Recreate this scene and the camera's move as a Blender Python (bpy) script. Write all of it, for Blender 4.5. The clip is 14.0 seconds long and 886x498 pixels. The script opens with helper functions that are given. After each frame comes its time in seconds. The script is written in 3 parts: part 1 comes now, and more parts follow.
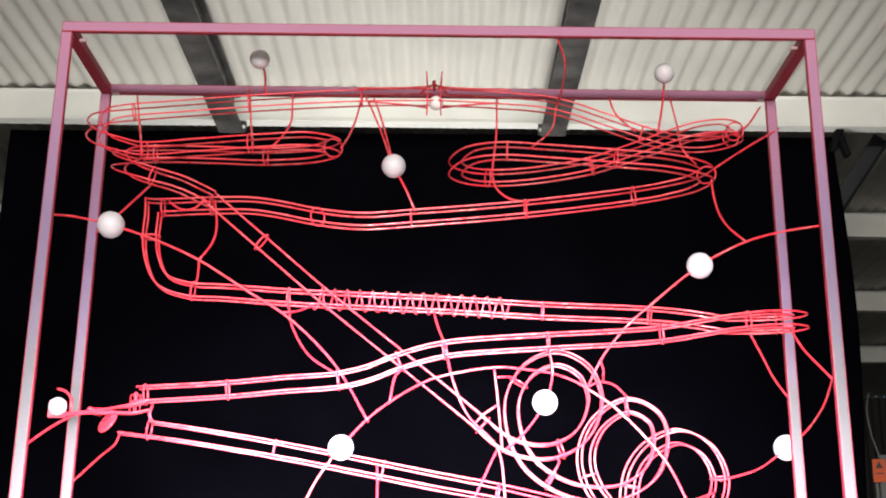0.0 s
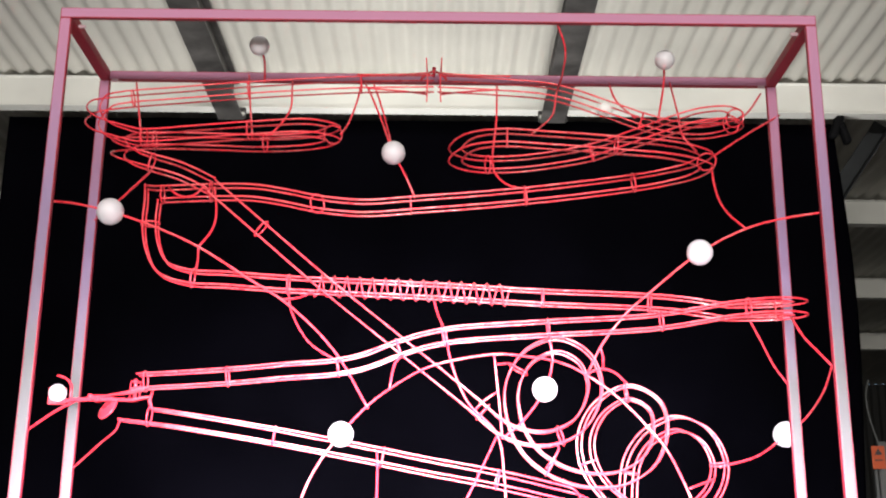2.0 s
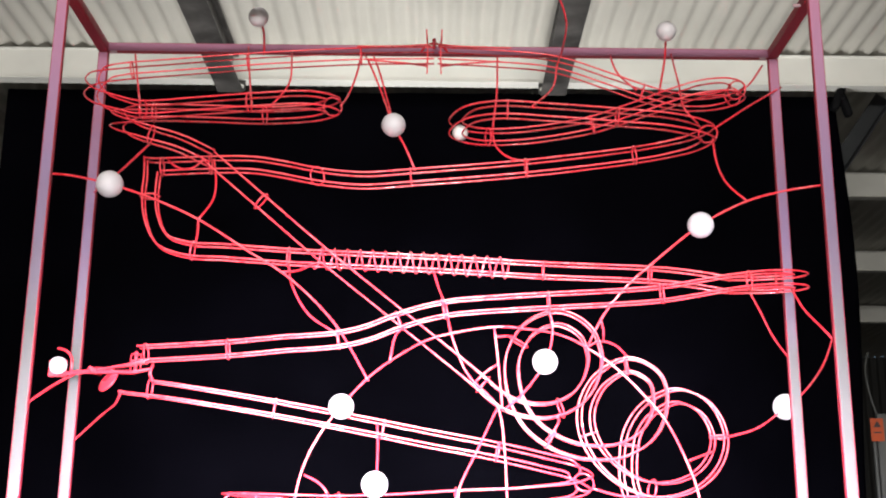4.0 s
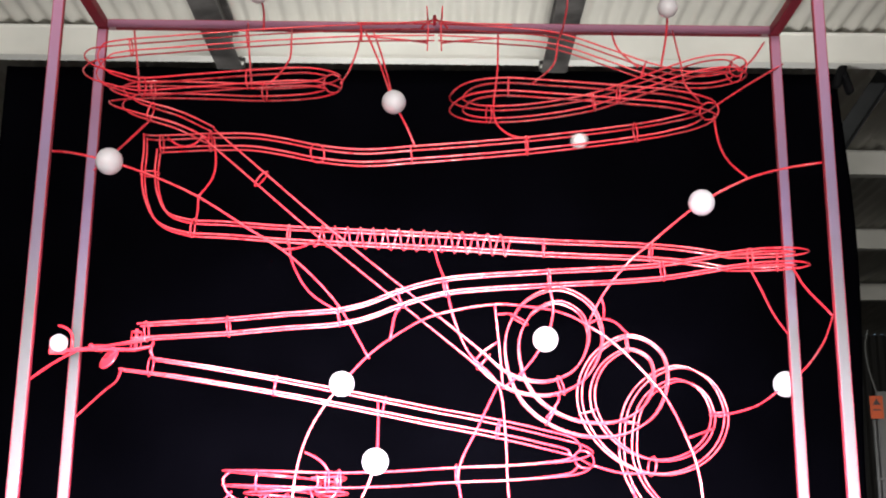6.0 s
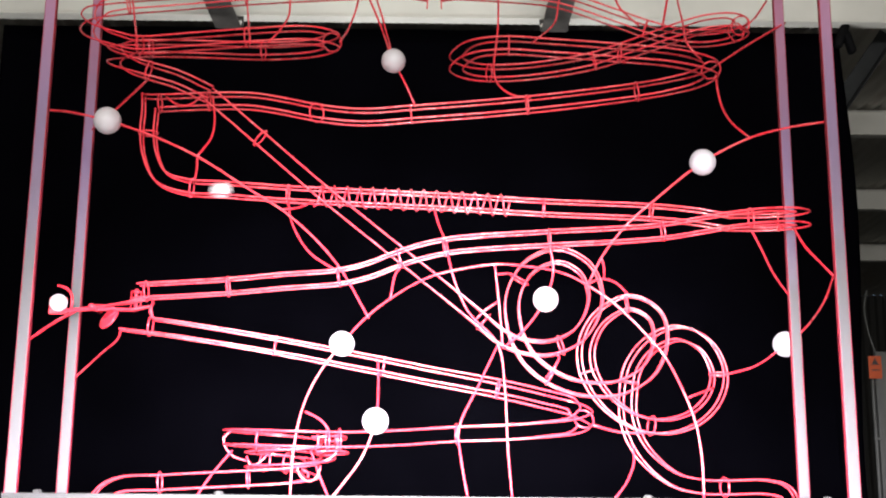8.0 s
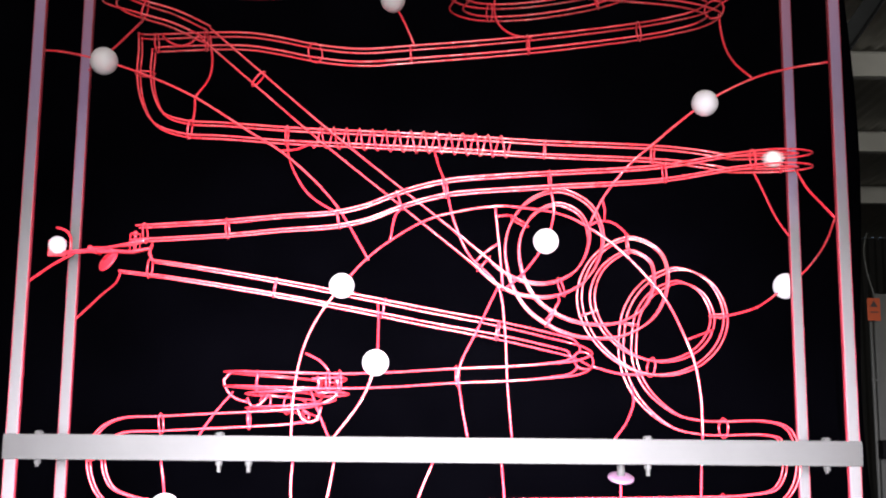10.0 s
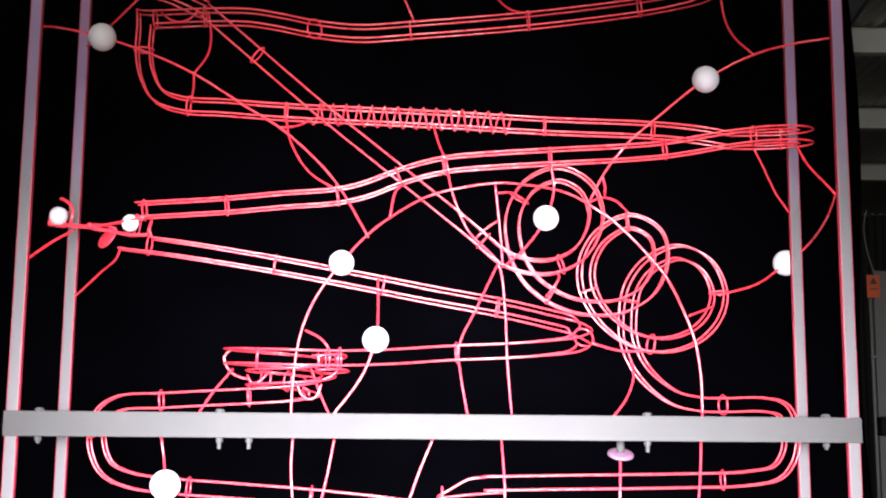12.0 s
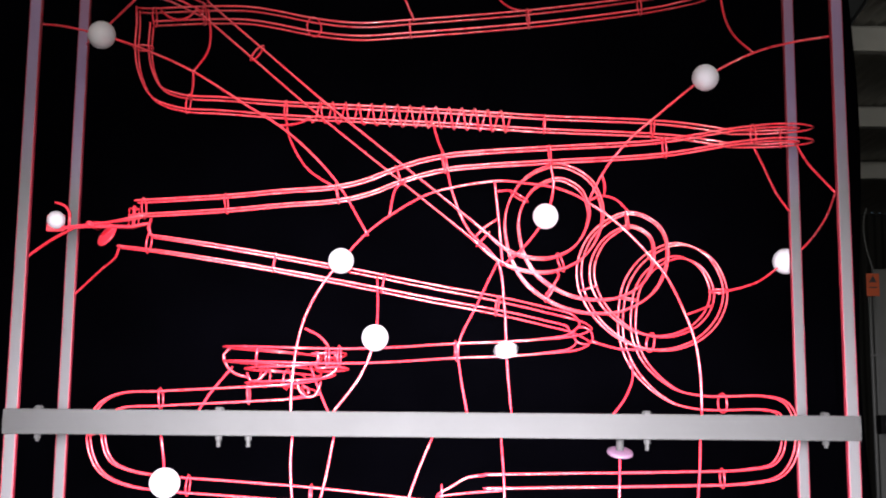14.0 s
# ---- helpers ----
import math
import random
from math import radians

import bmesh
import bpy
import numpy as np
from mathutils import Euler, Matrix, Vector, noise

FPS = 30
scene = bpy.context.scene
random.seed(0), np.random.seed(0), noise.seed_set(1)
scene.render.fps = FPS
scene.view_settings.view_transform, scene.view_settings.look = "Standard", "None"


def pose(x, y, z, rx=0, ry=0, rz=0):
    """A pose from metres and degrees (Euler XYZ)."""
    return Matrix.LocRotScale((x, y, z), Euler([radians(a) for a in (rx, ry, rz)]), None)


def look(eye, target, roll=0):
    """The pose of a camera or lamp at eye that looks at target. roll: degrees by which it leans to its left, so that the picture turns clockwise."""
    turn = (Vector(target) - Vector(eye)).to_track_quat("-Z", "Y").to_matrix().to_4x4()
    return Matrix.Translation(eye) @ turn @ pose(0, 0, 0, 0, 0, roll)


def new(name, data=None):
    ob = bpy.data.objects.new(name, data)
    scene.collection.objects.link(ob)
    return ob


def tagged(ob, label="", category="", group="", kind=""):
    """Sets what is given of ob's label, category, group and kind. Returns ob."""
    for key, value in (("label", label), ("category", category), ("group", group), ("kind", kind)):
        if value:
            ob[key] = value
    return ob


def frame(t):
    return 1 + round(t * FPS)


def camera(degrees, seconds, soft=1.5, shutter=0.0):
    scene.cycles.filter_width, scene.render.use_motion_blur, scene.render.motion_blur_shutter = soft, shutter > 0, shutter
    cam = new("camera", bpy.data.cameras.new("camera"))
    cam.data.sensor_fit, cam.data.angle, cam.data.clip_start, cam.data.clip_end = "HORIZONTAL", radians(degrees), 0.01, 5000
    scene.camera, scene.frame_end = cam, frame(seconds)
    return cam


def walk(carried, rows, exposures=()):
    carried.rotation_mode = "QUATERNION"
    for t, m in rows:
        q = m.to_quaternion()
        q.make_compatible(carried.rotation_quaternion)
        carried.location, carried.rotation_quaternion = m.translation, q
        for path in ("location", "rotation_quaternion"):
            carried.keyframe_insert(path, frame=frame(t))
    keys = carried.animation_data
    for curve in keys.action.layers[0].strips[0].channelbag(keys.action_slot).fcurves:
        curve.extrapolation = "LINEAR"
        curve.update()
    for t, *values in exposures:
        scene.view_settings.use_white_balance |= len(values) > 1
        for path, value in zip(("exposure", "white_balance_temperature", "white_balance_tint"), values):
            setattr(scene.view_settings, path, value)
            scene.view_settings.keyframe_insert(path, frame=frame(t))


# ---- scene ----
cam = camera(40.48, 14.0, soft=2.0, shutter=0.8)
# seconds, x, y, z, yaw, pitch, roll: a camera on a stand that tilts down.
CAMERA = [
    (0, 0.0047, -1.8264, 0.9966, -0.179, 17.16, 0.529),
    (0.5, 0.0047, -1.8264, 0.9966, -0.179, 17.16, 0.529),
    (1, 0.0047, -1.8264, 0.9966, -0.179, 17.16, 0.529),
    (1.5, 0.0047, -1.8264, 0.9966, -0.179, 17.16, 0.529),
    (2, 0.0045, -1.8248, 0.9966, -0.197, 16.548, 0.53),
    (2.5, 0.0044, -1.8237, 0.9966, -0.207, 16.159, 0.509),
    (3, 0.0042, -1.8229, 0.9966, -0.211, 15.862, 0.522),
    (5.5, 0.0037, -1.8192, 0.9967, -0.216, 14.482, 0.532),
    (6, 0.0036, -1.8185, 0.9967, -0.211, 14.213, 0.529),
    (6.5, 0.0035, -1.8174, 0.9967, -0.213, 13.807, 0.534),
    (7, 0.0033, -1.8163, 0.9967, -0.224, 13.397, 0.529),
    (7.5, 0.0031, -1.8148, 0.9967, -0.235, 12.834, 0.523),
    (8, 0.0029, -1.8135, 0.9967, -0.251, 12.336, 0.531),
    (8.5, 0.0025, -1.8108, 0.9968, -0.272, 11.343, 0.526),
    (11, 0.0017, -1.8047, 0.9968, -0.322, 9.084, 0.503),
    (11.5, 0.0015, -1.8039, 0.9968, -0.331, 8.762, 0.491),
    (12, 0.0014, -1.8032, 0.9968, -0.337, 8.521, 0.483),
    (12.5, 0.0014, -1.8031, 0.9968, -0.337, 8.474, 0.506),
    (13, 0.0014, -1.8031, 0.9968, -0.343, 8.458, 0.502),
    (13.5, 0.0014, -1.803, 0.9968, -0.341, 8.446, 0.485),
    (14, 0.0014, -1.803, 0.9968, -0.359, 8.433, 0.509),
]
EXPOSURES = [(0, -0.28), (1.5, -0.28), (3, -0.36), (5.5, -0.48), (7.5, -0.62), (8.5, -0.8), (11, -1.3), (12.5, -1.55), (14, -1.8)]
walk(cam, [(t, Matrix.Translation((x, y, z)) @ pose(0, 0, 0, 90 + p, 0, yaw) @ pose(0, 0, 0, 0, 0, roll))
           for t, x, y, z, yaw, p, roll in CAMERA], EXPOSURES)

# ---- light ----
world = bpy.data.worlds.new("sky")
scene.world = world
world.use_nodes = True
sky = world.node_tree.nodes.new("ShaderNodeTexSky")
sky.sky_type, sky.sun_disc = "NISHITA", False
sky.sun_elevation, sky.sun_rotation = radians(40), radians(200)
back = world.node_tree.nodes["Background"]
back.inputs["Strength"].default_value = 0.06
world.node_tree.links.new(sky.outputs["Color"], back.inputs["Color"])


def area(name, m, power, sx, sy, colour):
    data = bpy.data.lights.new(name, "AREA")
    data.shape, data.size, data.size_y, data.energy, data.color = "RECTANGLE", sx, sy, power, colour
    ob = new(name, data)
    ob.matrix_world = m
    return ob


# A strip of light added behind the camera in place of unseen daylight; an unseen lamp on the floor behind the sculpture
# that washes the roof and leaves its corners dim; an unseen panel light with a narrow spread before it, aimed low, so
# that its light fades upwards.
area("added_front_light", look((0, -5.2, 2.1), (0, 2.0, 2.2)), 365, 4.4, 0.45, (1.0, 0.965, 0.90))
wash = area("floor_uplight", look((0.0, 2.15, 0.12), (0.0, 2.72, 3.0)), 27, 1.5, 0.4, (1.0, 0.985, 0.945))
wash.data.spread = radians(85)
panel = area("panel_light", look((0.0, -2.05, 1.03), (0.0, 0.1, 0.72)), 158, 0.46, 0.26, (0.95, 0.90, 1.0))
panel.data.spread = radians(50)


# ---- materials ----
def material(name, colour, rough=0.5, metal=0.0, vary=0.12, scale=14.0, bump=0.0, fine=180.0, coat=0.0, gloss=0.5):
    """Paint or metal with stains at one scale, grain and relief at another."""
    mat = bpy.data.materials.new(name)
    mat.use_nodes = True
    nodes, links = mat.node_tree.nodes, mat.node_tree.links
    bsdf = nodes["Principled BSDF"]
    at = nodes.new("ShaderNodeTexCoord")
    big, small = nodes.new("ShaderNodeTexNoise"), nodes.new("ShaderNodeTexNoise")
    big.inputs["Scale"].default_value, small.inputs["Scale"].default_value = scale, fine
    big.inputs["Detail"].default_value = 6
    for n in (big, small):
        links.new(at.outputs["Object"], n.inputs["Vector"])
    ramp = nodes.new("ShaderNodeValToRGB")
    ramp.color_ramp.elements[0].position, ramp.color_ramp.elements[1].position = 0.3, 0.72
    ramp.color_ramp.elements[0].color = (*[c * (1 - vary) for c in colour], 1)
    ramp.color_ramp.elements[1].color = (*[min(1, c * (1 + vary * 0.6)) for c in colour], 1)
    links.new(big.outputs["Fac"], ramp.inputs["Fac"])
    links.new(ramp.outputs["Color"], bsdf.inputs["Base Color"])
    spread = nodes.new("ShaderNodeMapRange")
    spread.inputs["To Min"].default_value, spread.inputs["To Max"].default_value = max(0.02, rough - 0.1), min(1, rough + 0.12)
    links.new(small.outputs["Fac"], spread.inputs["Value"])
    links.new(spread.outputs["Result"], bsdf.inputs["Roughness"])
    bsdf.inputs["Metallic"].default_value = metal
    bsdf.inputs["Coat Weight"].default_value = coat
    bsdf.inputs["Specular IOR Level"].default_value = gloss
    if bump:
        b = nodes.new("ShaderNodeBump")
        b.inputs["Strength"].default_value, b.inputs["Distance"].default_value = bump, 0.002
        links.new(small.outputs["Fac"], b.inputs["Height"])
        links.new(b.outputs["Normal"], bsdf.inputs["Normal"])
    return mat


RED = material("red_enamel", (0.93, 0.037, 0.066), 0.27, vary=0.10, scale=9, fine=14, gloss=1.0, coat=0.5)
# The frame's own red; its strongly lit fronts have a paler copy below.
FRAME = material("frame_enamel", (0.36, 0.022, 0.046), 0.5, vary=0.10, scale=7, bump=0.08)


def overlit_face():
    """Red enamel of the frame's front faces with overexposure put into its colour: pale grey at the foot through lilac
    to rose at the top.
    """
    mat = material("overlit_front_enamel", (0.2, 0.2, 0.2), 0.55, vary=0.1, scale=7, bump=0.08, gloss=0.3)
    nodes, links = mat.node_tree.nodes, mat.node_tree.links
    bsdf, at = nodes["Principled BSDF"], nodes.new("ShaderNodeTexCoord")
    parts, wobble, wave, height = (nodes.new("ShaderNode" + k) for k in ("SeparateXYZ", "TexNoise", "Math", "MapRange"))
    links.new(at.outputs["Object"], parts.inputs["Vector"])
    links.new(at.outputs["Object"], wobble.inputs["Vector"])
    wobble.inputs["Scale"].default_value = 9
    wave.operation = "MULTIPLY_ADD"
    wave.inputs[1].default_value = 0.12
    links.new(wobble.outputs["Fac"], wave.inputs[0])
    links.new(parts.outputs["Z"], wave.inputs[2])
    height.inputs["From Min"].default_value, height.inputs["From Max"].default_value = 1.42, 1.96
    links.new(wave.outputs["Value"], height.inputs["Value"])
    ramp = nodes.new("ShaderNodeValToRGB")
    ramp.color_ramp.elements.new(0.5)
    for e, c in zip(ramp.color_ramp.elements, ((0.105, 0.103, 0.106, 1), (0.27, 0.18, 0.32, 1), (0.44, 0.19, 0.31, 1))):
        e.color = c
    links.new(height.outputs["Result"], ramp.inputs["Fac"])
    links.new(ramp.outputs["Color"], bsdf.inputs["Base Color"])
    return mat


LIT_FACE = overlit_face()
GREY = material("grey_deck_paint", (0.062, 0.0625, 0.061), 0.65, vary=0.12, scale=6, bump=0.05, gloss=0.1)
WHITE = material("white_enamel", (0.68, 0.65, 0.69), 0.38, vary=0.05)
PINK = material("pale_pink_enamel", (0.15, 0.085, 0.135), 0.5, vary=0.08)
BALL = material("bright_steel_ball", (0.90, 0.89, 0.88), 0.35, vary=0.04)
ZINC = material("zinc_bolt", (0.46, 0.30, 0.34), 0.4, vary=0.1)
CLOTH = material("black_cloth", (0.0016, 0.0015, 0.0026), 1.0, vary=0.3, scale=3, bump=0.3, fine=500, gloss=0.0)
SHEET = material("zinc_roof_sheet", (0.57, 0.555, 0.51), 0.62, vary=0.14, scale=1.7, bump=0.08, fine=40)
PURLIN = material("galvanised_purlin", (0.80, 0.80, 0.76), 0.5, vary=0.12, scale=3, bump=0.06, fine=60)
RAFTER = material("dark_steel_rafter", (0.078, 0.074, 0.072), 0.45, vary=0.7, scale=9, bump=0.25, fine=45)
BRACE = material("dark_painted_steel", (0.028, 0.031, 0.034), 0.6, vary=0.5, scale=5, bump=0.12, fine=45, gloss=0.3)
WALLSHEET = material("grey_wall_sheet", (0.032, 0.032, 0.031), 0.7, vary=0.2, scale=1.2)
CONCRETE = material("concrete_floor", (0.30, 0.29, 0.27), 0.8, vary=0.2, scale=1.5, bump=0.2, fine=60)
ORANGE = material("orange_plastic", (0.50, 0.075, 0.012), 0.5, vary=0.08)
PALE = material("pale_painted_board", (0.10, 0.104, 0.10), 0.6, vary=0.1)
DARK = material("dark_print", (0.05, 0.03, 0.03), 0.6)
BLACKPLASTIC = material("black_plastic", (0.004, 0.004, 0.005), 0.7, gloss=0.1)


# ---- mesh helpers ----
def part(name, geo, mat, parent=None, label="", smooth=True):
    """Links (vertices, faces) or a bmesh as one mesh object under a thing or a part."""
    me = bpy.data.meshes.new(name)
    if isinstance(geo, tuple):
        me.from_pydata([tuple(v) for v in geo[0]], [], geo[1])
    else:
        geo.to_mesh(me)
        geo.free()
    me.materials.append(mat)
    me.update()
    if smooth:
        me.shade_smooth()
    ob = new(name, me)
    if parent:
        ob.parent = parent
    if label:
        ob["label"] = label
    return ob


def thing(name, label, category, at=(0, 0, 0), group="", kind=""):
    ob = new(name)
    ob.location = at
    ob.empty_display_size = 0.05
    return tagged(ob, label, category, group, kind)


def spline(points, step=0.006):
    """A smooth line through the points (centripetal), as samples and their arc lengths."""
    c = np.array(points, float)
    q = np.vstack([2 * c[0] - c[1], c, 2 * c[-1] - c[-2]])
    out = [c[0]]
    for i in range(1, len(q) - 2):
        p0, p1, p2, p3 = q[i - 1:i + 3]
        d1, d2, d3 = [max(np.linalg.norm(v) ** 0.5, 1e-4) for v in (p1 - p0, p2 - p1, p3 - p2)]
        m1 = ((p1 - p0) / d1 - (p2 - p0) / (d1 + d2) + (p2 - p1) / d2) * d2
        m2 = ((p2 - p1) / d2 - (p3 - p1) / (d2 + d3) + (p3 - p2) / d3) * d2
        n = max(2, int(np.linalg.norm(p2 - p1) / step))
        for k in range(1, n + 1):
            u = k / n
            out.append((2 * u**3 - 3 * u**2 + 1) * p1 + (u**3 - 2 * u**2 + u) * m1
                       + (3 * u**2 - 2 * u**3) * p2 + (u**3 - u**2) * m2)
    out = np.array(out)
    return out, np.concatenate([[0], np.cumsum(np.linalg.norm(np.diff(out, axis=0), axis=1))])


def tangents(line):
    t = np.gradient(line, axis=0)
    return t / np.maximum(np.linalg.norm(t, axis=1), 1e-9)[:, None]


def tube(line, radius, sides=10, closed=False):
    """A round rod swept along a line."""
    line = np.asarray(line, float)
    n = len(line)
    t = np.roll(line, -1, 0) - np.roll(line, 1, 0) if closed else np.gradient(line, axis=0)
    t = t / np.maximum(np.linalg.norm(t, axis=1), 1e-9)[:, None]
    ref = np.array((0.0, 0, 1)) if abs(t[0][2]) < 0.8 else np.array((0.0, 1, 0))
    verts, faces = [], []
    for i in range(n):
        a = ref - t[i] * (ref @ t[i])
        a /= np.linalg.norm(a)
        ref = a
        b = np.cross(t[i], a)
        for k in range(sides):
            w = 2 * math.pi * k / sides
            verts.append(line[i] + radius * (math.cos(w) * a + math.sin(w) * b))
    for i in range(n if closed else n - 1):
        j = (i + 1) % n
        for k in range(sides):
            m = (k + 1) % sides
            faces.append((i * sides + k, i * sides + m, j * sides + m, j * sides + k))
    if not closed:
        faces += [tuple(range(sides))[::-1], tuple(range((n - 1) * sides, n * sides))]
    return verts, faces


def box(sx, sy, sz, at=(0, 0, 0), bevel=0.002, turn=None, segments=2):
    bm = bmesh.new()
    bmesh.ops.create_cube(bm, size=1)
    bmesh.ops.scale(bm, vec=(sx, sy, sz), verts=bm.verts)
    if bevel:
        bmesh.ops.bevel(bm, geom=bm.edges[:], offset=bevel, segments=segments, affect="EDGES", profile=0.5)
    m = Matrix.Translation(at) @ (turn or Matrix())
    bmesh.ops.transform(bm, matrix=m, verts=bm.verts)
    return bm


def ball(radius, at=(0, 0, 0), scale=(1, 1, 1), u=28, v=16, turn=None):
    bm = bmesh.new()
    bmesh.ops.create_uvsphere(bm, u_segments=u, v_segments=v, radius=radius)
    bmesh.ops.scale(bm, vec=scale, verts=bm.verts)
    bmesh.ops.transform(bm, matrix=Matrix.Translation(at) @ (turn or Matrix()), verts=bm.verts)
    return bm


def lathe(profile, at=(0, 0, 0), sides=24, turn=None):
    """Turned part round z from (radius, height) pairs."""
    m = Matrix.Translation(at) @ (turn or Matrix())
    verts, faces = [], []
    for r, z in profile:
        for k in range(sides):
            w = 2 * math.pi * k / sides
            verts.append(m @ Vector((r * math.cos(w), r * math.sin(w), z)))
    for i in range(len(profile) - 1):
        for k in range(sides):
            m2 = (k + 1) % sides
            faces.append((i * sides + k, i * sides + m2, (i + 1) * sides + m2, (i + 1) * sides + k))
    faces += [tuple(range(sides))[::-1], tuple(range((len(profile) - 1) * sides, len(profile) * sides))]
    return verts, faces


# ---- the shed ----
def structure(ob, label):
    return tagged(ob, label, kind="structure")


def corrugated(name, x0, x1, y0, y1, z, rows, pitch=0.0762, depth=0.0085, mat=SHEET, wall=None):
    """Corrugated sheet with ribs along y; wall: a matrix that stands it up."""
    per = 10
    n = int((x1 - x0) / pitch * per)
    xs = np.linspace(x0, x1, n + 1)
    verts, faces = [], []
    for side in (0.0, 0.0008):
        for j in range(rows + 1):
            y = y0 + (y1 - y0) * j / rows
            for x in xs:
                p = Vector((x, y, z + side + depth * math.sin(2 * math.pi * x / pitch)))
                verts.append(wall @ p if wall else p)
    row, layer = n + 1, (n + 1) * (rows + 1)
    for s in (0, 1):
        for j in range(rows):
            for i in range(n):
                a = s * layer + j * row + i
                f = (a, a + 1, a + row + 1, a + row)
                faces.append(f if s else f[::-1])
    return part(name, (verts, faces), mat)


structure(part("floor", box(12, 17, 0.2, (0, 2.0, -0.1), 0), CONCRETE, smooth=False), "grey concrete shed floor")
structure(corrugated("ceiling", -5.5, 5.5, -5.3, 10.0, 3.150, 6), "off-white corrugated iron roof sheet seen from below")
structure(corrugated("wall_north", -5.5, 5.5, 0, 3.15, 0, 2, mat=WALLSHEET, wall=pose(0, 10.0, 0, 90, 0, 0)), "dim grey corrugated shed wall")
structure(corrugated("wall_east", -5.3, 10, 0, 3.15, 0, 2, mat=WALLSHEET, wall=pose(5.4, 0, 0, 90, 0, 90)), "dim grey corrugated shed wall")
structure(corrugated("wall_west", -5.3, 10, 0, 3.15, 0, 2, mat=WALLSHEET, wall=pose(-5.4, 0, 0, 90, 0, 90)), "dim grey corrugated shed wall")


def extrude_x(profile, x0, x1):
    """A bar along x with a (y, z) outline."""
    n = len(profile)
    verts = [(x, y, z) for x in (x0, x1) for y, z in profile]
    faces = [(i, (i + 1) % n, n + (i + 1) % n, n + i) for i in range(n)]
    return verts, faces + [tuple(range(n))[::-1], tuple(range(n, 2 * n))]


def purlin(y):
    h, z, t = 0.134, 2.996, 0.004
    outline = [(0, z), (-0.007, z), (-0.007, z + 0.005), (-0.004, z + 0.009), (-0.004, z + h - 0.008), (-0.012, z + h - 0.004),
               (-0.012, z + h), (0.055, z + h), (0.055, z + h - 0.018), (0.051, z + h - 0.018), (0.051, z + h - t), (0, z + h - t),
               (0, z + t), (0.055, z + t), (0.055, z)]
    return structure(part("purlin", extrude_x([(y + a, b) for a, b in outline], -5.4, 5.4), PURLIN, smooth=False),
                     "pale galvanised steel purlin under the roof sheet")


for y in (2.85, 4.35, 5.95, 7.60, 0.9, -1.1, -3.1):
    purlin(y)


def rafter(x):
    """Dark rolled-steel rafter with flanges, web and an end plate, ending just past the first purlin."""
    ob = thing("rafter", "dark steel rafter with bolted end plate under the corrugated roof", "steel beam", (x, 0, 0), "roof rafters", "structure")
    for name, geo in (("flange", box(0.105, 8.1, 0.010, (0, -1.2, 2.945), 0.002)), ("flange", box(0.055, 8.1, 0.010, (0, -1.2, 3.105), 0.002)),
                      ("web", box(0.008, 8.1, 0.15, (0, -1.2, 3.025), 0.001)),
                      ("end_plate", box(0.120, 0.012, 0.16, (0, 2.857, 3.03), 0.002))):
        part(name, geo, RAFTER, ob, smooth=False)
    for sx in (-0.048, 0.048):
        part("bolt", lathe([(0.009, 0), (0.010, 0.004), (0.008, 0.009)], (sx, 2.845, 2.965), 6, pose(0, 0, 0, 90)), PURLIN, ob, "zinc bolt", smooth=False)
    return ob


rafter(-0.872)
rafter(0.475)


def backdrop_cloth():
    """Black cloth hung from the purlin, in soft folds, with a slightly wavy outer edge."""
    nx, nz = 220, 40
    x0, x1, z0, z1 = -1.84, 1.70, 0.02, 2.99
    verts, faces = [], []
    for j in range(nz + 1):
        v = j / nz
        z = z1 + (z0 - z1) * v
        for i in range(nx + 1):
            u = i / nx
            x = x0 + (x1 - x0) * u + (0.02 * math.sin(3.1 * z + 1.0) + 0.05 * max(0, v - 0.62)) * (u > 0.97)
            fold = 0.018 * math.sin(17 * u + 1.3 * math.sin(2 * v)) + 0.010 * math.sin(61 * u + 2 * v) + 0.012 * noise.noise((u * 9, v * 3, 0.4))
            verts.append((x, 2.955 + fold * (0.3 + 0.9 * v), z))
    row = nx + 1
    for j in range(nz):
        for i in range(nx):
            a = j * row + i
            faces.append((a, a + row, a + row + 1, a + 1))
    ob = part("cloth_backdrop", (verts, faces), CLOTH)
    solid = ob.modifiers.new("thickness", "SOLIDIFY")
    solid.thickness = 0.003
    return tagged(ob, "black cloth hung from the purlin behind the sculpture", "backdrop cloth")


backdrop_cloth()


def bar_between(name, a, b, sx, sy, mat, parent=None, label="", bevel=0.002):
    a, b = Vector(a), Vector(b)
    m = Matrix.Translation((a + b) / 2) @ (b - a).to_track_quat("Z", "Y").to_matrix().to_4x4()
    return part(name, box(sx, sy, (b - a).length, bevel=bevel, turn=m), mat, parent, label, smooth=False)


brace = thing("knee_brace", "dark steel angle brace bolted under the purlin", "steel brace", (1.845, 3.12, 3.0), kind="structure")
bar_between("strut", (0.12, 0, 0.06), (-0.36, 0, -0.62), 0.006, 0.075, BRACE, brace)
bar_between("flange", (0.145, -0.035, 0.045), (-0.335, -0.035, -0.635), 0.125, 0.006, BRACE, brace)

clamp = thing("spring_clamp", "black spring clamp gripping the cloth at the purlin", "clamp", (1.680, 2.89, 2.955))
part("jaw", box(0.035, 0.05, 0.11, (0, 0, 0), 0.012, pose(0, 0, 0, 0, 22)), BLACKPLASTIC, clamp)
part("jaw", box(0.030, 0.05, 0.10, (0.03, 0, -0.03), 0.012, pose(0, 0, 0, 0, -16)), BLACKPLASTIC, clamp)
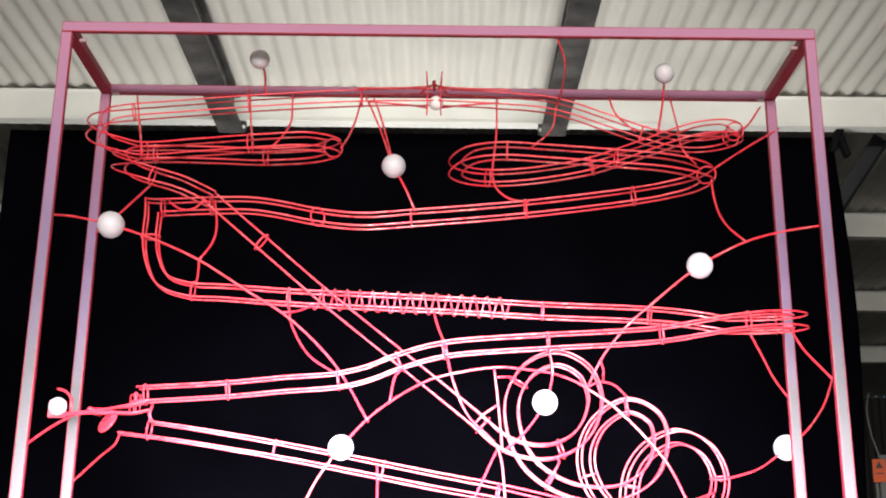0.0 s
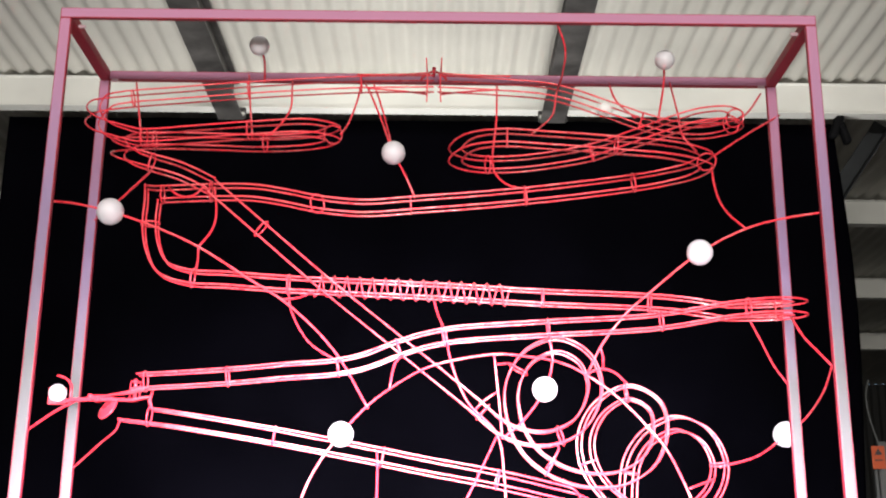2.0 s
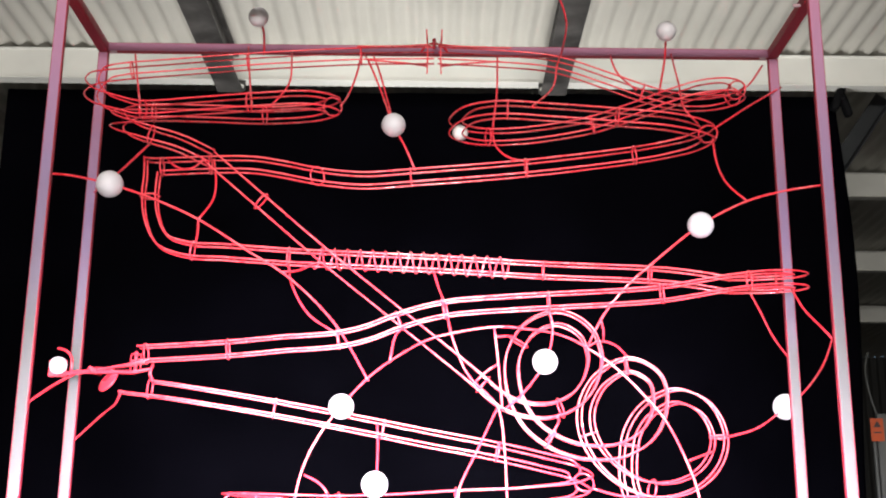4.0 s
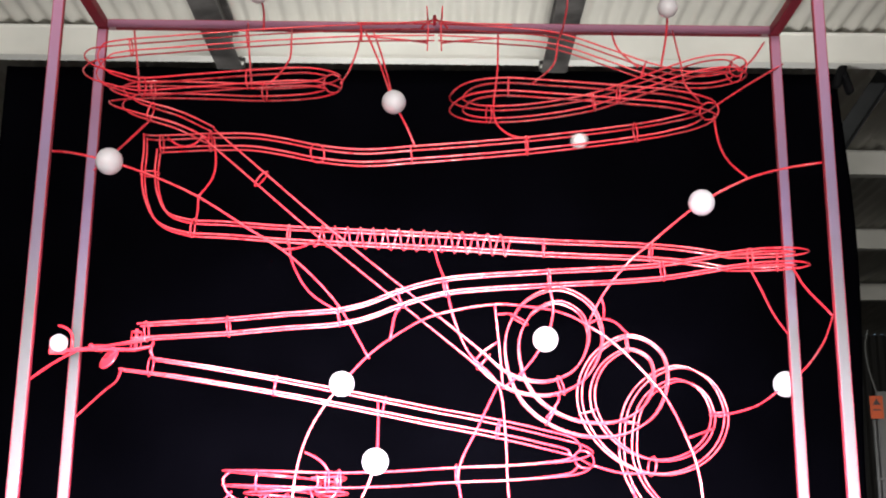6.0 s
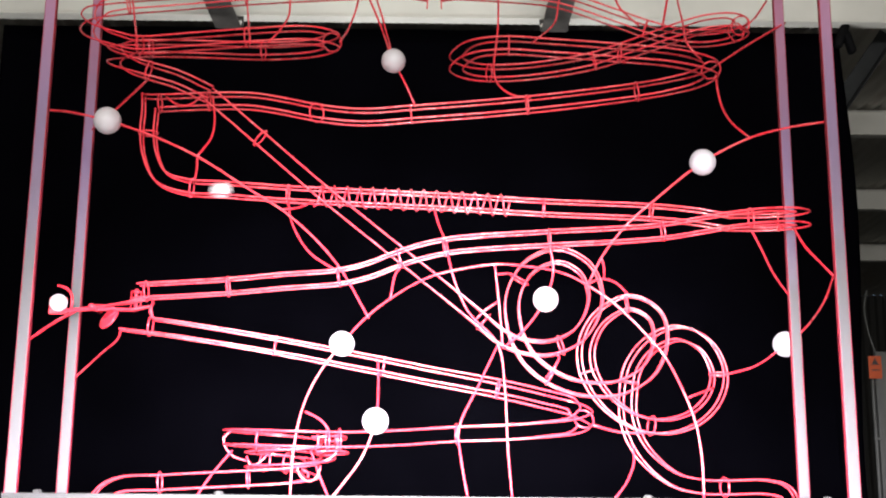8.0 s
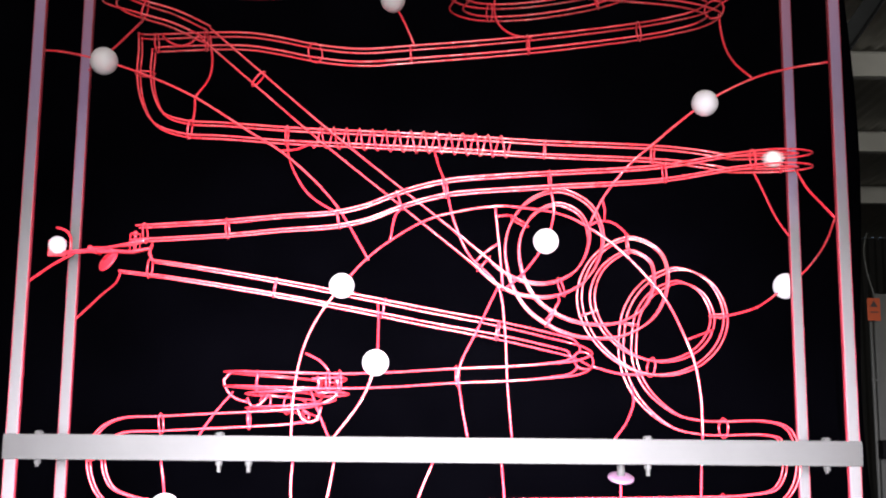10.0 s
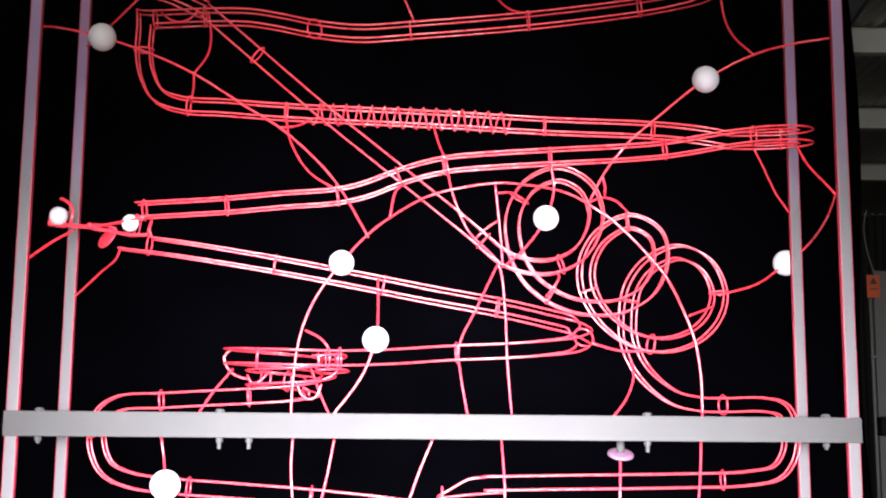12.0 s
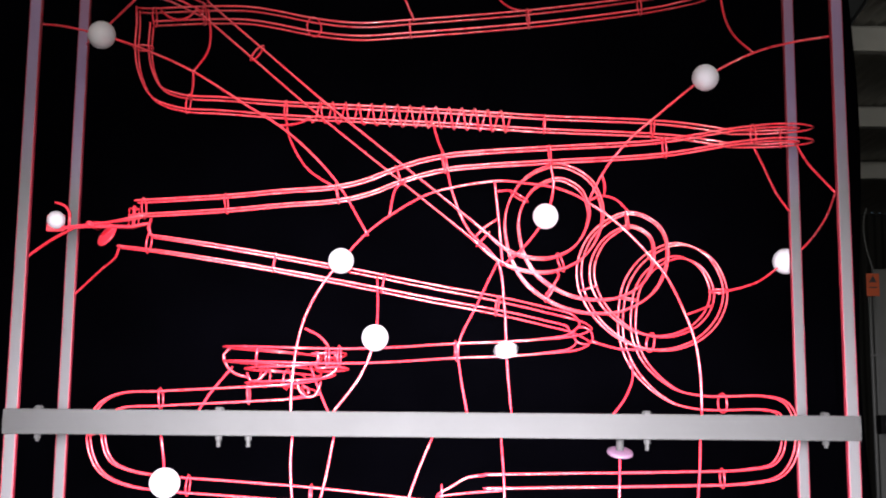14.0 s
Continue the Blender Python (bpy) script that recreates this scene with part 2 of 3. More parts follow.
part("pivot", lathe([(0.012, -0.03), (0.012, 0.03)], (0.018, 0, -0.005), 14, pose(0, 0, 0, 90)), BLACKPLASTIC, clamp)

board = thing("standing_board", "dim grey board standing upright behind the cloth edge", "board", (1.985, 3.42, 0))
part("panel", box(0.13, 0.022, 1.70, (0, 0, 0.85), 0.004), PALE, board, smooth=False)
part("edge_strip", box(0.010, 0.030, 1.58, (-0.060, -0.008, 0.79), 0.003), PALE, board, "bright metal edge strip", smooth=False)
part("bent_wire", tube(spline([(-0.058, 0, 1.69), (-0.088, -0.005, 1.80), (-0.096, -0.005, 1.90), (-0.080, -0.005, 1.97)])[0], 0.004), PALE, board, "pale bent wire rising from the board's top")
tag = thing("hazard_tag", "small orange tag with a dark warning triangle", "tag", (1.914, 3.4005, 1.629))
part("plate", box(0.057, 0.004, 0.099, (0, 0, 0), 0.0015), ORANGE, tag, smooth=False)
part("warning_triangle", lathe([(0.020, -0.001), (0.020, 0.001)], (0, -0.0032, 0.020), 3, pose(0, 0, 0, 90, 0, 0) @ pose(0, 0, 0, 0, 0, 90)), DARK, tag, "dark warning triangle", smooth=False)
part("print_bar", box(0.034, 0.002, 0.006, (0, -0.0032, -0.012), 0), DARK, tag, "dark line of unreadable print", smooth=False)

conduit = thing("conduit", "pair of pale steel conduits standing beside the board", "conduit", (1.899, 3.38, 0))
for dx, r in ((-0.008, 0.0075), (0.010, 0.0055)):
    part("pipe", lathe([(r, 0), (r, 1.570), (r * 0.7, 1.574)], (dx, 0, 0), 16), PALE, conduit)
    part("saddle_clip", box(r * 2 + 0.008, 0.006, 0.012, (dx, -r, 1.320), 0.002), PALE, conduit, "steel saddle clip", smooth=False)
cabinet = thing("switch_box", "small black switch box fixed on the board, with a pale strip", "switch box", (1.959, 3.36, 1.024))
part("body", box(0.134, 0.09, 0.080, (0, 0, 0), 0.006), BLACKPLASTIC, cabinet, smooth=False)
part("label_strip", box(0.107, 0.002, 0.010, (0.006, -0.0462, 0.002), 0.0005), PALE, cabinet, "pale plain strip", smooth=False)

# Upright sheet standing in for the wall left of the cloth.
side_panel = thing("side_wall_sheet", "dim grey metal wall sheet beside the cloth", "metal sheet", (-2.25, 3.35, 0))
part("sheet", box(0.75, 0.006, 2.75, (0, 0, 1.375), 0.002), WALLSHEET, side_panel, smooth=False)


# ---- the frame ----
TOP, DECK, HALF, DEEP, TUBE, BAR = 1.942, 1.000, 0.6225, 0.248, 0.0188, 0.010


def overlit_fronts(ob):
    """Gives the faces that look forward the enamel with strong light in its colour; sides and edges stay red."""
    ob.data.materials.append(LIT_FACE)
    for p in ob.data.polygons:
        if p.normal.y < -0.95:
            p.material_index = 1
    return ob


def steel_frame():
    ob = thing("display_frame", "open box frame of flat steel bar, red with fronts paled by strong light", "steel frame", (0, DEEP / 2, 0))
    back_off = (BAR - TUBE) / 2
    for sx in (-HALF, HALF):
        for y in (-DEEP / 2, DEEP / 2):
            post = overlit_fronts(part("post", box(TUBE, BAR, TOP - TUBE / 2, (sx, y + back_off, (TOP - TUBE / 2) / 2), 0.0016), FRAME, ob, smooth=False))
            part("foot_pad", lathe([(0.017, 0), (0.020, 0.002), (0.018, 0.010)], (sx, y + back_off, 0)), BLACKPLASTIC, post, "black rubber foot pad")
    for y in (-DEEP / 2, DEEP / 2):
        overlit_fronts(part("top_rail", box(2 * HALF + TUBE, BAR, TUBE, (0, y + back_off, TOP), 0.0016), FRAME, ob, smooth=False))
        part("deck_rail", box(2 * HALF + 1.05 * TUBE, 0.004, 0.037, (0, y - 0.0150, DECK), 0.0012), GREY, ob, "grey steel deck rail", smooth=False)
        part("deck_rail", box(2 * HALF - TUBE - 0.004, TUBE * 0.9, 0.030, (0, y + 0.001, DECK), 0.002), FRAME, ob, smooth=False)
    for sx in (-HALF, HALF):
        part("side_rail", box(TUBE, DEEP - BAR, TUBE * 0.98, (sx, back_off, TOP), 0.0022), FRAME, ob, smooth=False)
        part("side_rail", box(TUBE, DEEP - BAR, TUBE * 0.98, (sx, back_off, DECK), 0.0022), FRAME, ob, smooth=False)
        for y in (-DEEP / 2 + 0.016, DEEP / 2 - 0.016):
            s = -1 if sx > 0 else 1
            part("corner_clip", box(0.013, 0.005, 0.006, (sx + s * 0.021, y, TOP - 0.0135), 0.002), ZINC, ob, "small pale corner clip", smooth=False)
    for x, low in ((-0.585, 0), (-0.317, 1), (-0.273, 1), (0.318, 1), (0.584, 0)):
        bolt = part("bolt", lathe([(0.0030, -0.029 - 0.006 * low), (0.0030, -0.025), (0.0052, -0.025), (0.0052, -0.0185)], (x, -DEEP / 2, DECK), 6), GREY, ob, "grey bolt through the deck rail", smooth=False)
        if x != -0.273:
            part("bolt_head", lathe([(0.0072, 0.0165), (0.0072, 0.021), (0.005, 0.0235)], (x, -DEEP / 2, DECK), 6), GREY, bolt, smooth=False)
    return ob


steel_frame()

# ---- the wire tracks ----
# Centre lines of the wire tracks: x, y, z in metres.
TRACKS = {}
TRACKS['upper_right'] = [
    (-0.001, 0.200, 1.914), (0.108, 0.200, 1.909), (0.212, 0.200, 1.899), (0.309, 0.200, 1.867), (0.375, 0.200, 1.843),
    (0.436, 0.200, 1.828), (0.485, 0.190, 1.824), (0.517, 0.160, 1.821), (0.523, 0.125, 1.817), (0.497, 0.095, 1.814),
    (0.453, 0.090, 1.808), (0.416, 0.100, 1.800), (0.371, 0.125, 1.791), (0.316, 0.160, 1.782), (0.268, 0.180, 1.773),
    (0.169, 0.200, 1.762), (0.097, 0.200, 1.757), (0.057, 0.180, 1.753), (0.031, 0.125, 1.746), (0.054, 0.070, 1.748),
    (0.100, 0.050, 1.749), (0.195, 0.050, 1.745), (0.300, 0.055, 1.740), (0.386, 0.060, 1.735), (0.436, 0.075, 1.731),
    (0.462, 0.105, 1.731), (0.443, 0.135, 1.726), (0.402, 0.150, 1.719), (0.347, 0.150, 1.708), (0.160, 0.150, 1.682)]
TRACKS['upper_right'] += [
    (-0.038, 0.150, 1.663), (-0.131, 0.150, 1.656), (-0.207, 0.150, 1.663), (-0.269, 0.150, 1.675), (-0.318, 0.150, 1.682),
    (-0.387, 0.150, 1.682), (-0.489, 0.150, 1.677), (-0.504, 0.150, 1.678)]
TRACKS['upper_left'] = [
    (-0.008, 0.200, 1.914), (-0.141, 0.200, 1.911), (-0.327, 0.200, 1.899), (-0.491, 0.200, 1.884), (-0.571, 0.200, 1.876),
    (-0.603, 0.185, 1.862), (-0.609, 0.145, 1.824), (-0.581, 0.105, 1.786), (-0.544, 0.090, 1.768), (-0.505, 0.085, 1.757),
    (-0.406, 0.070, 1.758), (-0.298, 0.050, 1.759), (-0.213, 0.050, 1.763), (-0.178, 0.085, 1.768), (-0.212, 0.135, 1.775),
    (-0.303, 0.150, 1.774), (-0.395, 0.160, 1.780), (-0.485, 0.160, 1.781), (-0.530, 0.155, 1.777), (-0.550, 0.125, 1.759),
    (-0.544, 0.100, 1.741), (-0.517, 0.075, 1.720), (-0.479, 0.070, 1.706), (-0.433, 0.080, 1.695), (-0.382, 0.100, 1.676)]
TRACKS['looping'] = [
    (-0.382, 0.100, 1.676), (-0.295, 0.105, 1.602), (-0.190, 0.110, 1.513), (-0.052, 0.115, 1.403), (0.067, 0.120, 1.308),
    (0.100, 0.122, 1.280), (0.130, 0.124, 1.264), (0.170, 0.125, 1.257), (0.198, 0.127, 1.261), (0.229, 0.129, 1.276),
    (0.249, 0.130, 1.299), (0.261, 0.132, 1.329), (0.263, 0.134, 1.353), (0.247, 0.135, 1.392), (0.204, 0.137, 1.414),
    (0.158, 0.139, 1.397), (0.133, 0.140, 1.362), (0.126, 0.142, 1.333), (0.128, 0.144, 1.305), (0.136, 0.145, 1.274),
    (0.157, 0.147, 1.239), (0.189, 0.149, 1.214), (0.221, 0.150, 1.200), (0.257, 0.152, 1.194), (0.307, 0.155, 1.199),
    (0.353, 0.158, 1.228), (0.373, 0.160, 1.275), (0.366, 0.163, 1.319), (0.325, 0.166, 1.341), (0.277, 0.170, 1.316)]
TRACKS['looping'] += [
    (0.253, 0.172, 1.273), (0.253, 0.175, 1.232), (0.277, 0.178, 1.186), (0.323, 0.180, 1.149), (0.376, 0.182, 1.137),
    (0.428, 0.184, 1.151), (0.463, 0.187, 1.184), (0.475, 0.190, 1.226), (0.454, 0.192, 1.274), (0.410, 0.195, 1.294),
    (0.362, 0.198, 1.274), (0.333, 0.200, 1.236), (0.324, 0.202, 1.193), (0.325, 0.203, 1.145), (0.347, 0.204, 1.096),
    (0.397, 0.205, 1.053), (0.444, 0.205, 1.041), (0.487, 0.205, 1.040), (0.548, 0.205, 1.041), (0.580, 0.205, 1.032),
    (0.591, 0.205, 0.998), (0.588, 0.205, 0.961), (0.568, 0.205, 0.932), (0.521, 0.205, 0.921), (0.404, 0.205, 0.916),
    (0.218, 0.205, 0.912), (0.084, 0.205, 0.909)]
TRACKS['spring'] = [
    (-0.494, 0.150, 1.693), (-0.492, 0.150, 1.664), (-0.493, 0.150, 1.623), (-0.486, 0.150, 1.582), (-0.466, 0.150, 1.545),
    (-0.425, 0.150, 1.529), (-0.357, 0.150, 1.525), (-0.251, 0.150, 1.518), (-0.126, 0.150, 1.513), (0.027, 0.150, 1.507),
    (0.181, 0.150, 1.499), (0.362, 0.150, 1.493), (0.429, 0.150, 1.487), (0.493, 0.140, 1.474)]
TRACKS['return'] = [
    (0.493, 0.140, 1.474), (0.549, 0.135, 1.474), (0.592, 0.120, 1.474), (0.603, 0.100, 1.473), (0.581, 0.082, 1.472),
    (0.533, 0.075, 1.469), (0.477, 0.075, 1.462), (0.361, 0.080, 1.443), (0.183, 0.080, 1.430), (0.073, 0.080, 1.422),
    (0.026, 0.080, 1.417), (-0.020, 0.080, 1.407), (-0.065, 0.080, 1.392), (-0.110, 0.080, 1.374), (-0.156, 0.080, 1.363),
    (-0.245, 0.080, 1.355), (-0.332, 0.080, 1.346), (-0.475, 0.080, 1.336)]
TRACKS['lower'] = [
    (-0.498, 0.080, 1.286), (-0.420, 0.080, 1.277), (-0.256, 0.100, 1.254), (-0.090, 0.120, 1.226), (-0.008, 0.125, 1.211),
    (0.102, 0.130, 1.192), (0.176, 0.140, 1.177), (0.225, 0.150, 1.165), (0.241, 0.130, 1.147), (0.223, 0.110, 1.133),
    (0.172, 0.100, 1.125), (0.114, 0.100, 1.120), (0.029, 0.100, 1.116), (-0.068, 0.080, 1.108), (-0.146, 0.060, 1.104),
    (-0.223, 0.045, 1.104), (-0.287, 0.070, 1.107), (-0.325, 0.125, 1.110), (-0.304, 0.180, 1.110), (-0.251, 0.205, 1.107),
    (-0.193, 0.185, 1.100), (-0.168, 0.130, 1.090), (-0.187, 0.085, 1.081), (-0.235, 0.075, 1.077), (-0.278, 0.100, 1.076),
    (-0.289, 0.130, 1.075), (-0.268, 0.160, 1.074), (-0.226, 0.155, 1.070), (-0.200, 0.130, 1.065), (-0.193, 0.105, 1.057)]
TRACKS['lower'] += [
    (-0.222, 0.085, 1.050), (-0.287, 0.080, 1.045), (-0.375, 0.080, 1.040), (-0.423, 0.080, 1.037), (-0.484, 0.080, 1.033),
    (-0.509, 0.080, 1.019), (-0.520, 0.080, 0.993), (-0.517, 0.080, 0.959), (-0.501, 0.080, 0.931), (-0.465, 0.080, 0.915),
    (-0.404, 0.080, 0.907), (-0.300, 0.080, 0.900), (-0.187, 0.080, 0.892), (-0.074, 0.080, 0.881), (0.031, 0.080, 0.869)]
HOOPS = {
    'upper_right': [0.374, 0.551, 0.587, 0.869, 1.051, 1.282, 1.471, 1.646, 1.789, 1.978, 2.177, 2.346, 2.528, 2.612],
    'upper_left': [0.133, 0.338, 0.544, 0.808, 1.0, 1.16, 1.311, 1.502, 1.697],
    'looping': [0.114, 0.589, 0.728, 1.023, 1.201, 1.535, 1.677, 1.825, 1.985, 2.134, 2.214, 2.487, 2.791],
    'spring': [0.07, 0.207, 0.37, 0.803, 0.984],
    'return': [0.077, 0.227, 0.371, 0.556, 0.721, 0.795, 0.904, 1.081, 1.206],
    'lower': [0.044, 0.245, 0.415, 0.61, 0.771, 0.992, 1.178, 1.197, 1.857, 1.894, 2.073, 2.209, 2.525, 2.714],
}
RODS = {}
RODS['upper_left'] = []
RODS['upper_left'].append([(-0.616, 0.000, 1.612), (-0.593, 0.050, 1.625), (-0.547, 0.090, 1.625), (-0.475, 0.090, 1.601), (-0.397, 0.090, 1.566), (-0.309, 0.090, 1.511), (-0.242, 0.090, 1.468), (-0.165, 0.090, 1.393), (-0.105, 0.070, 1.295)])
RODS['upper_left'].append([(-0.622, 0.248, 1.657), (-0.545, 0.140, 1.665), (-0.486, 0.090, 1.696)])
RODS['upper_left'].append([(-0.565, 0.245, 1.933), (-0.538, 0.180, 1.846), (-0.505, 0.090, 1.754)])
RODS['upper_left'].append([(-0.356, 0.248, 1.955), (-0.335, 0.160, 1.851), (-0.310, 0.050, 1.750)])
RODS['upper_left'].append([(-0.273, 0.245, 1.939), (-0.267, 0.200, 1.897), (-0.265, 0.180, 1.855), (-0.275, 0.150, 1.814), (-0.293, 0.140, 1.787)])
RODS['upper_left'].append([(-0.143, 0.245, 1.940), (-0.148, 0.200, 1.876), (-0.157, 0.150, 1.816), (-0.165, 0.085, 1.766)])
RODS['upper_left'].append([(-0.145, 0.250, 1.949), (-0.140, 0.200, 1.909)])
RODS['upper_right'] = []
RODS['upper_right'].append([(-0.140, 0.245, 1.940), (-0.124, 0.210, 1.897), (-0.101, 0.180, 1.832), (-0.076, 0.120, 1.747), (-0.055, 0.140, 1.712), (-0.038, 0.150, 1.675)])
RODS['upper_right'].append([(-0.123, 0.245, 1.938), (-0.109, 0.230, 1.895), (-0.093, 0.200, 1.832), (-0.076, 0.120, 1.747)])
RODS['upper_right'].append([(0.636, 0.248, 1.879), (0.554, 0.180, 1.812), (0.475, 0.110, 1.743)])
RODS['upper_right'].append([(0.472, 0.115, 1.726), (0.473, 0.110, 1.697), (0.477, 0.100, 1.663), (0.487, 0.080, 1.629), (0.510, 0.060, 1.597)])
RODS['upper_right'].append([(0.110, 0.250, 1.946), (0.107, 0.220, 1.848), (0.099, 0.200, 1.763), (0.106, 0.180, 1.728), (0.130, 0.160, 1.702), (0.160, 0.150, 1.694)])
RODS['upper_right'].append([(0.199, 0.000, 1.936), (0.216, 0.040, 1.910), (0.218, 0.120, 1.894), (0.216, 0.200, 1.897), (0.205, 0.160, 1.840), (0.157, 0.050, 1.755)])
RODS['upper_right'].append([(0.321, 0.245, 1.941), (0.319, 0.220, 1.916), (0.327, 0.200, 1.881), (0.360, 0.200, 1.849)])
RODS['upper_right'].append([(0.434, 0.250, 1.950), (0.425, 0.150, 1.844), (0.419, 0.070, 1.758), (0.439, 0.075, 1.738)])
RODS['upper_right'].append([(0.604, 0.248, 1.922), (0.567, 0.200, 1.867), (0.522, 0.130, 1.815)])
RODS['spring'] = []
RODS['spring'].append([(-0.387, 0.150, 1.692), (-0.379, 0.140, 1.643), (-0.379, 0.115, 1.604), (-0.395, 0.090, 1.565)])
RODS['spring'].append([(-0.395, 0.090, 1.565), (-0.401, 0.120, 1.549), (-0.411, 0.150, 1.535)])
RODS['spring'].append([(-0.250, 0.150, 1.505), (-0.241, 0.130, 1.466), (-0.209, 0.110, 1.411), (-0.156, 0.080, 1.371)])
RODS['spring'].append([(-0.253, 0.100, 1.479), (-0.229, 0.130, 1.490), (-0.207, 0.150, 1.507)])
RODS['spring'].append([(-0.005, 0.150, 1.499), (0.004, 0.130, 1.463), (0.017, 0.080, 1.421)])
RODS['spring'].append([(0.526, 0.130, 1.456), (0.548, 0.160, 1.433), (0.583, 0.210, 1.397), (0.619, 0.248, 1.368)])
RODS['spring'].append([(0.585, 0.100, 1.458), (0.591, 0.060, 1.416), (0.603, 0.030, 1.385), (0.612, 0.000, 1.358)])
RODS['spring'].append([(-0.464, 0.140, 1.686), (-0.448, 0.130, 1.671), (-0.430, 0.125, 1.664), (-0.412, 0.120, 1.668), (-0.397, 0.110, 1.679)])
RODS['return'] = []
RODS['return'].append([(0.017, 0.080, 1.420), (0.025, 0.100, 1.381), (0.053, 0.115, 1.315), (0.102, 0.130, 1.264), (0.114, 0.140, 1.194), (0.119, 0.150, 1.103), (0.127, 0.160, 1.014)])
RODS['return'].append([(0.615, 0.004, 1.359), (0.633, 0.120, 1.334), (0.636, 0.250, 1.308), (0.616, 0.282, 1.290), (0.552, 0.235, 1.247), (0.475, 0.190, 1.222)])
RODS['return'].append([(-0.047, 0.080, 1.388), (-0.063, 0.070, 1.370), (-0.072, 0.060, 1.323)])
RODS['return'].append([(0.182, 0.080, 1.425), (0.190, 0.090, 1.381), (0.177, 0.090, 1.332), (0.142, 0.110, 1.283), (0.111, 0.125, 1.257)])
RODS['return'].append([(-0.454, 0.069, 1.325), (-0.486, 0.069, 1.318), (-0.519, 0.081, 1.314), (-0.546, 0.091, 1.311)])
RODS['return'].append([(-0.459, 0.091, 1.326), (-0.492, 0.091, 1.319), (-0.523, 0.094, 1.316), (-0.548, 0.097, 1.312)])
RODS['looping'] = []
RODS['looping'].append([(0.614, 0.000, 1.606), (0.560, 0.020, 1.602), (0.510, 0.060, 1.597), (0.436, 0.080, 1.561), (0.352, 0.090, 1.494), (0.318, 0.098, 1.465), (0.290, 0.108, 1.433), (0.272, 0.120, 1.407), (0.251, 0.135, 1.365)])
RODS['looping'].append([(0.427, 0.120, 1.018), (0.426, 0.120, 1.085), (0.418, 0.120, 1.139), (0.403, 0.120, 1.182), (0.376, 0.130, 1.243), (0.349, 0.130, 1.277), (0.310, 0.130, 1.318), (0.278, 0.130, 1.345), (0.253, 0.130, 1.361), (0.231, 0.125, 1.373), (0.202, 0.120, 1.383), (0.172, 0.110, 1.387), (0.144, 0.105, 1.389), (0.115, 0.100, 1.391), (0.090, 0.100, 1.390), (0.045, 0.100, 1.383), (-0.009, 0.100, 1.369), (-0.063, 0.090, 1.337), (-0.107, 0.080, 1.301), (-0.147, 0.070, 1.254), (-0.180, 0.070, 1.209), (-0.201, 0.070, 1.166), (-0.213, 0.070, 1.120), (-0.219, 0.070, 1.061), (-0.220, 0.070, 1.011)])
RODS['looping'].append([(0.096, 0.100, 1.389), (0.104, 0.110, 1.319), (0.110, 0.122, 1.256)])
RODS['looping'].append([(0.101, 0.100, 1.374), (0.123, 0.120, 1.379), (0.141, 0.140, 1.373)])
RODS['looping'].append([(0.102, 0.110, 1.331), (0.079, 0.115, 1.316), (0.062, 0.120, 1.298)])
RODS['looping'].append([(0.101, 0.122, 1.260), (0.069, 0.110, 1.192), (0.039, 0.100, 1.125), (0.043, 0.110, 1.078), (0.055, 0.120, 1.013)])
RODS['looping'].append([(0.250, 0.135, 1.365), (0.264, 0.140, 1.373), (0.279, 0.145, 1.377), (0.300, 0.155, 1.373), (0.322, 0.166, 1.355)])
RODS['looping'].append([(0.272, 0.120, 1.408), (0.278, 0.130, 1.393), (0.279, 0.145, 1.377)])
RODS['looping'].append([(0.409, 0.120, 1.180), (0.464, 0.185, 1.202)])
RODS['looping'].append([(0.256, 0.150, 1.137), (0.280, 0.160, 1.131), (0.308, 0.170, 1.126), (0.358, 0.182, 1.127)])
RODS['looping'].append([(0.328, 0.203, 1.111), (0.330, 0.190, 1.084), (0.322, 0.180, 1.061), (0.310, 0.165, 1.042), (0.288, 0.150, 1.016)])
RODS['looping'].append([(0.086, 0.194, 0.919), (0.058, 0.194, 0.916), (0.028, 0.194, 0.899), (0.008, 0.194, 0.888)])
RODS['looping'].append([(0.087, 0.216, 0.919), (0.060, 0.216, 0.916), (0.030, 0.216, 0.899), (0.011, 0.216, 0.889)])
RODS['looping'].append([(0.006, 0.190, 0.885), (0.060, 0.195, 0.891), (0.117, 0.200, 0.895)])
RODS['looping'].append([(0.015, 0.200, 0.904), (0.016, 0.200, 0.873)])
RODS['looping'].append([(0.198, 0.130, 1.249), (0.203, 0.140, 1.244), (0.196, 0.145, 1.230), (0.182, 0.150, 1.212)])
RODS['lower'] = []
RODS['lower'].append([(-0.092, 0.120, 1.234), (-0.089, 0.090, 1.187), (-0.091, 0.060, 1.133), (-0.111, 0.060, 1.077), (-0.159, 0.060, 1.011)])
RODS['lower'].append([(-0.449, 0.075, 1.320), (-0.451, 0.070, 1.304), (-0.446, 0.075, 1.290)])
RODS['lower'].append([(-0.452, 0.090, 1.319), (-0.460, 0.100, 1.308), (-0.451, 0.090, 1.296)])
RODS['lower'].append([(-0.320, 0.120, 1.089), (-0.349, 0.100, 1.048), (-0.370, 0.080, 1.009)])
RODS['lower'].append([(-0.197, 0.120, 1.094), (-0.179, 0.110, 1.049), (-0.161, 0.100, 1.011)])
RODS['lower'].append([(-0.201, 0.070, 1.147), (-0.190, 0.067, 1.142), (-0.179, 0.063, 1.136), (-0.169, 0.060, 1.127), (-0.162, 0.060, 1.117)])
